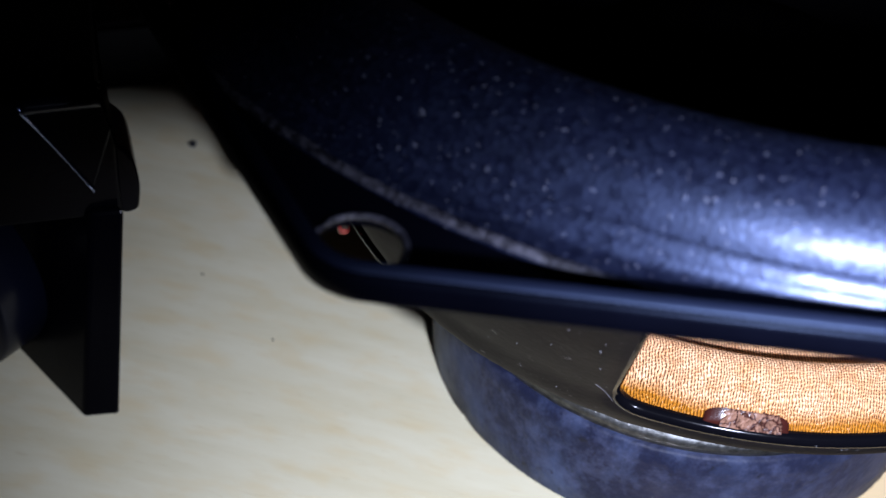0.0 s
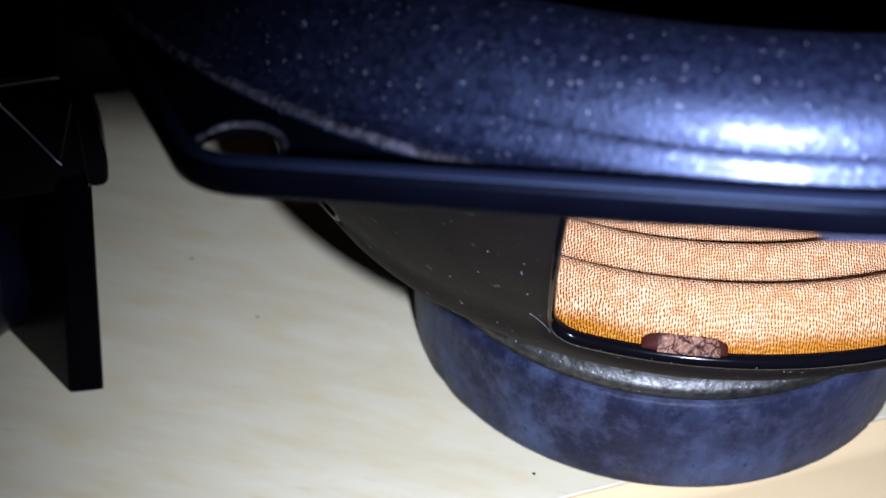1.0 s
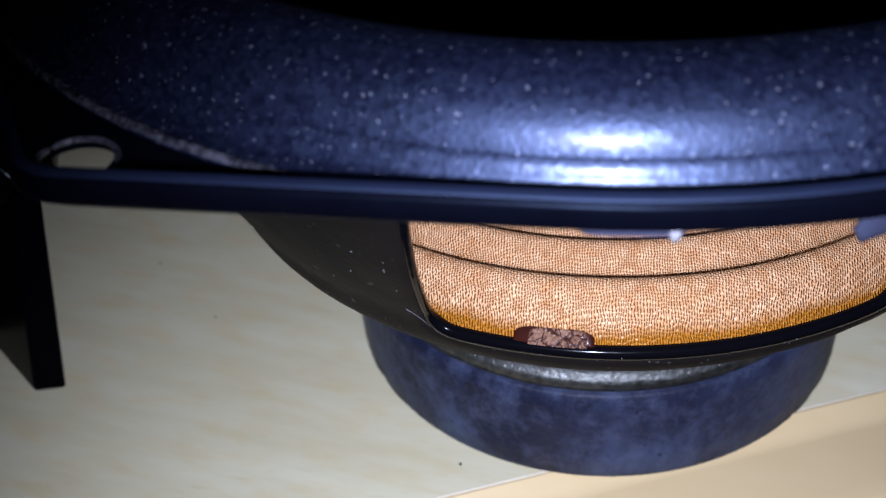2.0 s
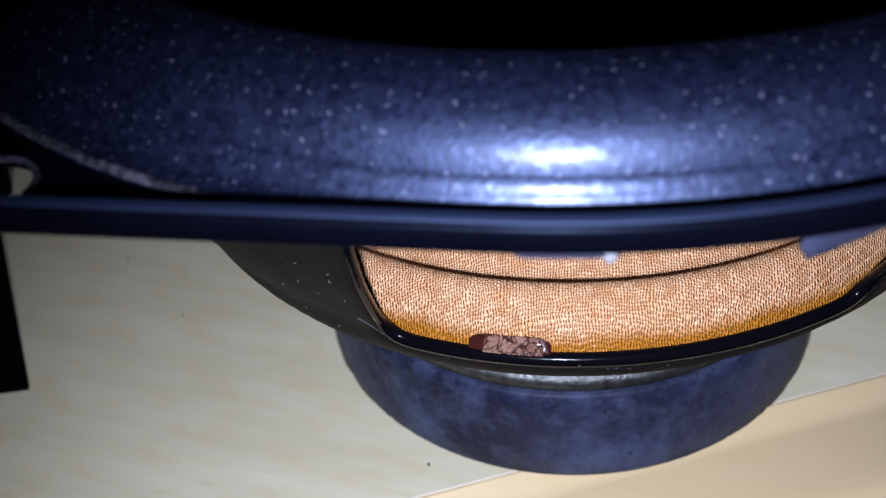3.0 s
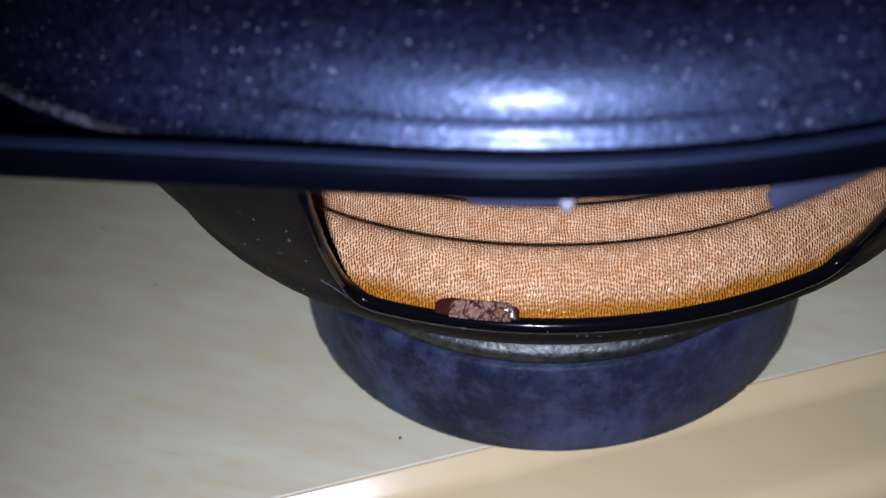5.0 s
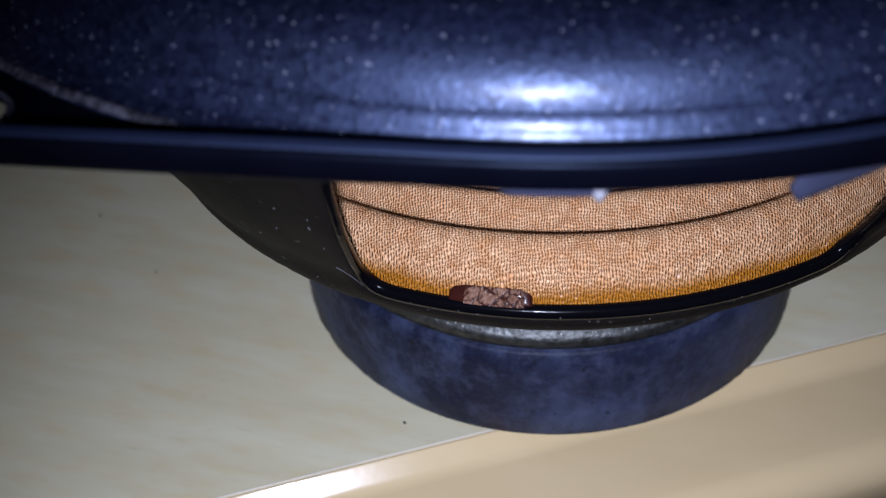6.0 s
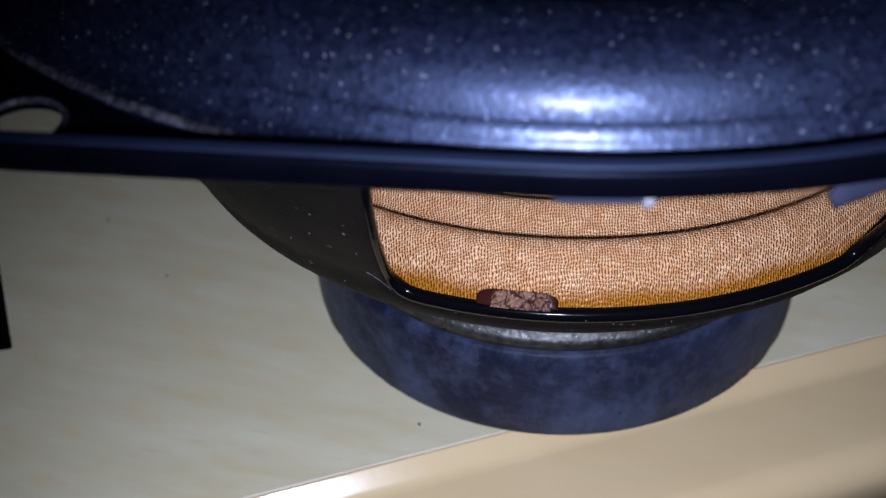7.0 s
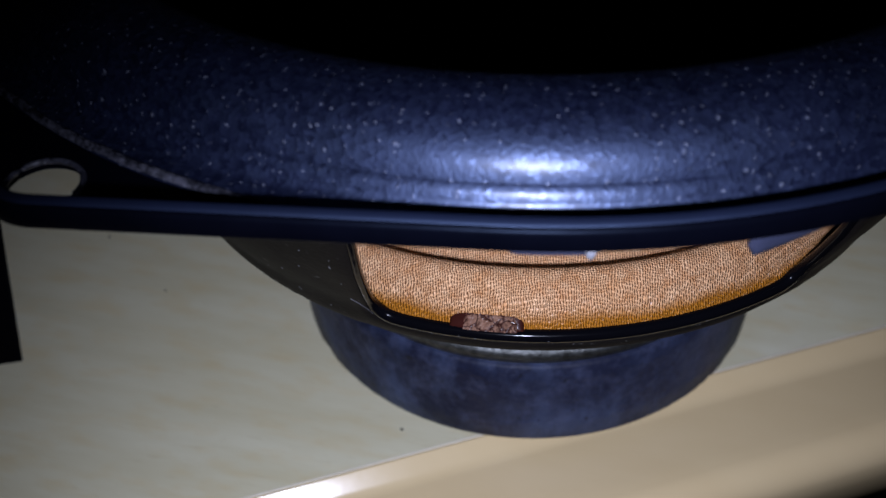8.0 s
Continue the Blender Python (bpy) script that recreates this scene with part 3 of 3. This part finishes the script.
UNDER = RIM_Z - 0.0005
part("gasket_scrap", patch("gasket_scrap", radians(-63.6), radians(-55.0), lambda f: (0.1010, UNDER - 0.0004 - 0.0052 * (1 - f) ** 0.8 * min(1, 0.6 + 8 * f)), lambda f: (0.1030, UNDER), GASKET, 16, 4), driver, "torn grey-blue gasket paper under the flange")
part("gasket_scrap", patch("gasket_scrap", radians(-79.5), radians(-73.0), lambda f: (0.1026, UNDER - 0.0003 - 0.0013 * ends(f, 0.2)), lambda f: (0.1032, UNDER), GASKET, 14, 3), driver, "torn grey-blue gasket paper under the flange")
part("glue_drop", patch("glue_drop", radians(-74.4), radians(-73.6), lambda f: (0.1029, UNDER - 0.0002 - 0.0019 * ends(f, 0.5)), lambda f: (0.1033, UNDER), GREYGLUE, 8, 4, 0.0, 0.0004), driver, "small pale glue drop")

# lead terminal at the sill of the next window
def lead_terminal():
    def at(deg, r, z):
        return Vector((r * math.cos(radians(deg)), r * math.sin(radians(deg)), z))

    tag = patch("terminal_tag", radians(-143.5), radians(-139.0), lambda f: (0.0752, 0.0530), lambda f: (0.0775, 0.0640), PHENOLIC, 12, 6, 0.0, 0.0003, 0.0012)
    board = part("terminal_tag", tag, driver, "dark brown phenolic terminal tag")
    sleeve = [at(-139.6 - 0.4 * f, 0.0770 - 0.0026 * f, 0.0655 - 0.0140 * f) + Vector((0, 0, 0.0012 * math.sin(math.pi * f))) for f in [i / 12 for i in range(13)]]
    part("lead_sleeve", tube("lead_sleeve", sleeve, 0.0011, REDWIRE, 10, False), board, "red lead wire sleeve")
    for k in range(3):
        strand = [at(-140.4 - 3.2 * f - 0.25 * k, 0.0746 + 0.0006 * k * f, 0.0518 + 0.0010 * math.sin(3 * f + k)) for f in [i / 8 for i in range(9)]]
        part("wire_strand", tube("wire_strand", strand, 0.00028, SOLDER, 6, False), board, "bare tinned wire end")


PHENOLIC = plain("dark_brown_phenolic", (0.03, 0.014, 0.010), 0.5)
REDWIRE = plain("red_wire_sleeve", (0.26, 0.022, 0.018), 0.4, 0.2, 200)
SOLDER = plain("tinned_wire", (0.7, 0.7, 0.68), 0.3, 0.2, 300, 1.0)
lead_terminal()

# pale dust caught on the basket and on the lower window lip
def grains(spots, material=DUSTGREY):
    bm = bmesh.new()
    for p, size, stretch in spots:
        turn = Matrix.Rotation(random.uniform(0, 6.3), 4, "Z") @ Matrix.Rotation(random.uniform(0, 1.5), 4, "X")
        m = Matrix.Translation(p) @ turn @ Matrix.Diagonal((size, size * stretch, size, 1))
        bmesh.ops.create_icosphere(bm, subdivisions=1, radius=1.0, matrix=m)
    me = bpy.data.meshes.new("dust")
    bm.to_mesh(me)
    bm.free()
    me.materials.append(material)
    return me


spots = []
for i in range(20):
    a = radians(random.uniform(-118, -98))
    s = random.uniform(S_LOW - 0.004, S_HIGH)
    spots.append((bowl(a, s, -0.00005), random.uniform(0.00005, 0.00011), random.choice((1.0, 1.0, 1.4, 4.0))))
for i in range(12):
    a = radians(random.uniform(-95, -48))
    spots.append((bowl(a, S_LOW - random.uniform(-0.0006, 0.0014), -0.0004), random.uniform(0.00005, 0.00013), 1.0))
tagged(part("dust", grains(spots), basket, "pale dust grains on the basket"), kind="stuff")

scratch = [bowl(radians(-99.2 + 1.9 * f), S_LOW + 0.0062 - 0.0050 * f + 0.0009 * math.sin(math.pi * f), -0.00003) for f in [i / 14 for i in range(15)]]
part("scratch_mark", tube("scratch_mark", scratch, 0.00005, DUSTGREY, 6, False), basket, "thin pale scratch on the paint")
# dust along the front plate's edge; white colour imitates the grains' glints
spots = []
for i in range(36):
    a, r = radians(random.uniform(-116, -48)), random.uniform(0.0481, 0.0490)
    spots.append((Vector((r * math.cos(a), r * math.sin(a), 0.0246 - (r - 0.0481) * 0.4)), random.uniform(0.00005, 0.00011), random.choice((1.0, 1.5, 2.5))))
tagged(part("dust", grains(spots, WHITE), driver, "dust grains on the front plate, coloured white for their glints"), kind="stuff")

# ---- black stand beside the driver ----
stand = thing("equipment_stand", "black plastic equipment stand with an upright foot panel", "stand")
RIGHT, DEEP, STAND_AT = Vector((0.834, 0.551, 0)), Vector((-0.551, 0.834, 0)), Vector((-0.1009, -0.0488, 0))


def stand_xy(e, d):
    p = STAND_AT + RIGHT * e + DEEP * d
    return p.x, p.y


def upright_slab(name, outline, d0, d1, material, bevel=0.0008, segments=3):
    """A slab whose outline lies in the plane of the stand's front, (across, up)."""
    n = len(outline)
    verts = [(*stand_xy(e, d), z) for d in (d0, d1) for e, z in outline]
    faces = [tuple(range(n)), tuple(range(n, 2 * n))] + [(i, (i + 1) % n, n + (i + 1) % n, n + i) for i in range(n)]
    me = mesh_of(name, verts, faces, material, False)
    bm = bmesh.new()
    bm.from_mesh(me)
    bmesh.ops.bevel(bm, geom=[e for e in bm.edges if e.calc_face_angle(0) > 0.5], offset=bevel, segments=segments, affect="EDGES", profile=0.5)
    bm.to_mesh(me)
    bm.free()
    return me



def leaning(name, low, high, z1, material, bevel):
    """A foot whose top outline stands aside from its base."""
    n = len(low)
    verts = [(*stand_xy(*p), 0.0) for p in low] + [(*stand_xy(*p), z1) for p in high]
    faces = [tuple(range(n)), tuple(range(n, 2 * n))] + [(i, (i + 1) % n, n + (i + 1) % n, n + i) for i in range(n)]
    me = mesh_of(name, verts, faces, material, False)
    bm = bmesh.new()
    bm.from_mesh(me)
    bmesh.ops.bevel(bm, geom=bm.edges[:], offset=bevel, segments=2, affect="EDGES", profile=0.5)
    bm.to_mesh(me)
    bm.free()
    return me


part("foot_panel", leaning("foot_panel", [(-0.0085, -0.0058), (-0.0019, -0.0067), (-0.0150, 0.0225), (-0.0231, 0.0234)], [(-0.0014, 0.0), (0.0043, -0.0006), (-0.0090, 0.0280), (-0.0170, 0.0290)], 0.0440, PLASTIC, 0.0007), stand)
part("neck", upright_slab("neck", [(-0.0300, 0.0425), (0.0040, 0.0415), (0.0046, 0.0560), (0.0031, 0.0672), (-0.0300, 0.0672)], 0.0015, 0.03, PLASTIC), stand)
part("sloping_face", upright_slab("sloping_face", [(-0.0002, 0.0484), (0.0040, 0.0600), (0.0028, 0.0668), (-0.0100, 0.0668)], 0.0002, 0.006, PLASTIC, 0.0005), stand, "black sloping face with a shiny edge")
# glint on the ridge made as a bright bead, thicker at its upper end
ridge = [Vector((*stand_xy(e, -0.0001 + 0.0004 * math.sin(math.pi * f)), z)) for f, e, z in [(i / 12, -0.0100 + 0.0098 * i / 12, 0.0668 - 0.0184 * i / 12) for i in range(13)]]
part("edge_glint", tube("edge_glint", ridge, 0.00035, SHINE, 10, False, share=[1.4 * 0.4 ** (i / 3) + 0.7 for i in range(13)]), stand, "bright bead painted as the glint on the black edge")
# bead along the top edge; its blue tint stands for light on black plastic
brow = [Vector((*stand_xy(-0.0100 + 0.0128 * i / 8, 0.0006), 0.0660)) for i in range(9)]
part("brow", tube("brow", brow, 0.0013, SATIN, 12, False), stand, "rounded upper edge, tinted blue for the light on it")
part("latch", upright_slab("latch", rounded([(0.0030, 0.0575), (0.0068, 0.0535), (0.0076, 0.0470), (0.0068, 0.0414), (0.0035, 0.0412)], 0.002, 4), 0.002, 0.016, PLASTIC, 0.0006), stand)
part("upright", upright_slab("upright", [(-0.0400, 0.0660), (0.0036, 0.0660), (0.0078, 0.1600), (-0.0400, 0.1600)], 0.004, 0.032, PLASTIC, 0.0012), stand)


def roll_of(name, profile, material):
    """A turned part of the roll, its axis level, pointing past the camera."""
    me = revolve(name, profile, material, 72)
    axis = (RIGHT * -0.78 + DEEP * -0.62).normalized()
    turn = axis.to_track_quat("Z", "Y").to_matrix().to_4x4()
    x, y = stand_xy(-0.0285, 0.0200)
    me.transform(Matrix.Translation((x, y, 0.0200)) @ turn)
    return me


tape = thing("tape_roll", "small black roll with a grey-brown face against the stand", "tape roll")
part("roll", roll_of("roll", [(0.013, -0.006), (0.0195, -0.006), (0.0200, -0.0055), (0.0200, 0.0035), (0.0195, 0.0042), (0.0168, 0.0042)], SATIN), tape)
part("core", roll_of("core", [(0.0169, 0.0042), (0.0168, 0.0040), (0.0105, 0.0032), (0.0100, 0.0020), (0.0100, -0.006), (0.013, -0.006)], plain("grey_brown_card", (0.09, 0.08, 0.065), 0.6)), tape, "grey-brown card core")

case = thing("low_case", "low black case lying at the back of the desk", "case")
CASE = [(-0.140, 0.0), (-0.0886, 0.0), (-0.0840, 0.0012), (-0.0790, 0.0045), (-0.0775, 0.0090), (-0.0775, 0.0180), (-0.140, 0.0185)]


def case_front():
    n = len(CASE)
    verts = [(*desk_xy(u, v), z) for v in (0.1245, 0.1455) for u, z in CASE]
    faces = [tuple(range(n)), tuple(range(n, 2 * n))] + [(i, (i + 1) % n, n + (i + 1) % n, n + i) for i in range(n)]
    me = mesh_of("body", verts, faces, PLASTIC, False)
    bm = bmesh.new()
    bm.from_mesh(me)
    bmesh.ops.bevel(bm, geom=[e for e in bm.edges if e.calc_face_angle(0) > 0.5], offset=0.0008, segments=2, affect="EDGES", profile=0.5)
    bm.to_mesh(me)
    bm.free()
    return me


part("body", case_front(), case)
part("lid", prism("lid", [desk_xy(-0.139, 0.1252), desk_xy(-0.078, 0.1252), desk_xy(-0.078, 0.1450), desk_xy(-0.139, 0.1450)], 0.0184, 0.0192, PLASTIC, 0.0003), case)


# ---- grit on the desk ----
def crumb(x, y, z, size, seed):
    bm = bmesh.new()
    bmesh.ops.create_icosphere(bm, subdivisions=2, radius=size)
    for v in bm.verts:
        v.co *= 1 + 0.45 * noise.noise(v.co * (1.6 / size) + Vector((seed, 0, 0)))
        v.co.z = max(v.co.z * 0.6, -size * 0.3)
    me = bpy.data.meshes.new("crumb")
    bm.to_mesh(me)
    bm.free()
    me.materials.append(SPECK)
    ob = new("crumb", me)
    ob.location = (x, y, z + size * 0.3)
    tagged(ob, "tiny dark crumb of grit on the desk", "crumb", "crumbs on the desk")


for i, (x, y, size) in enumerate([(-0.1236, 0.0311, 0.0011), (-0.0136, -0.0524, 0.00028), (-0.1010, -0.0130, 0.0003), (-0.0790, -0.0270, 0.00025)]):
    crumb(x, y, 0.0, size, i * 7)
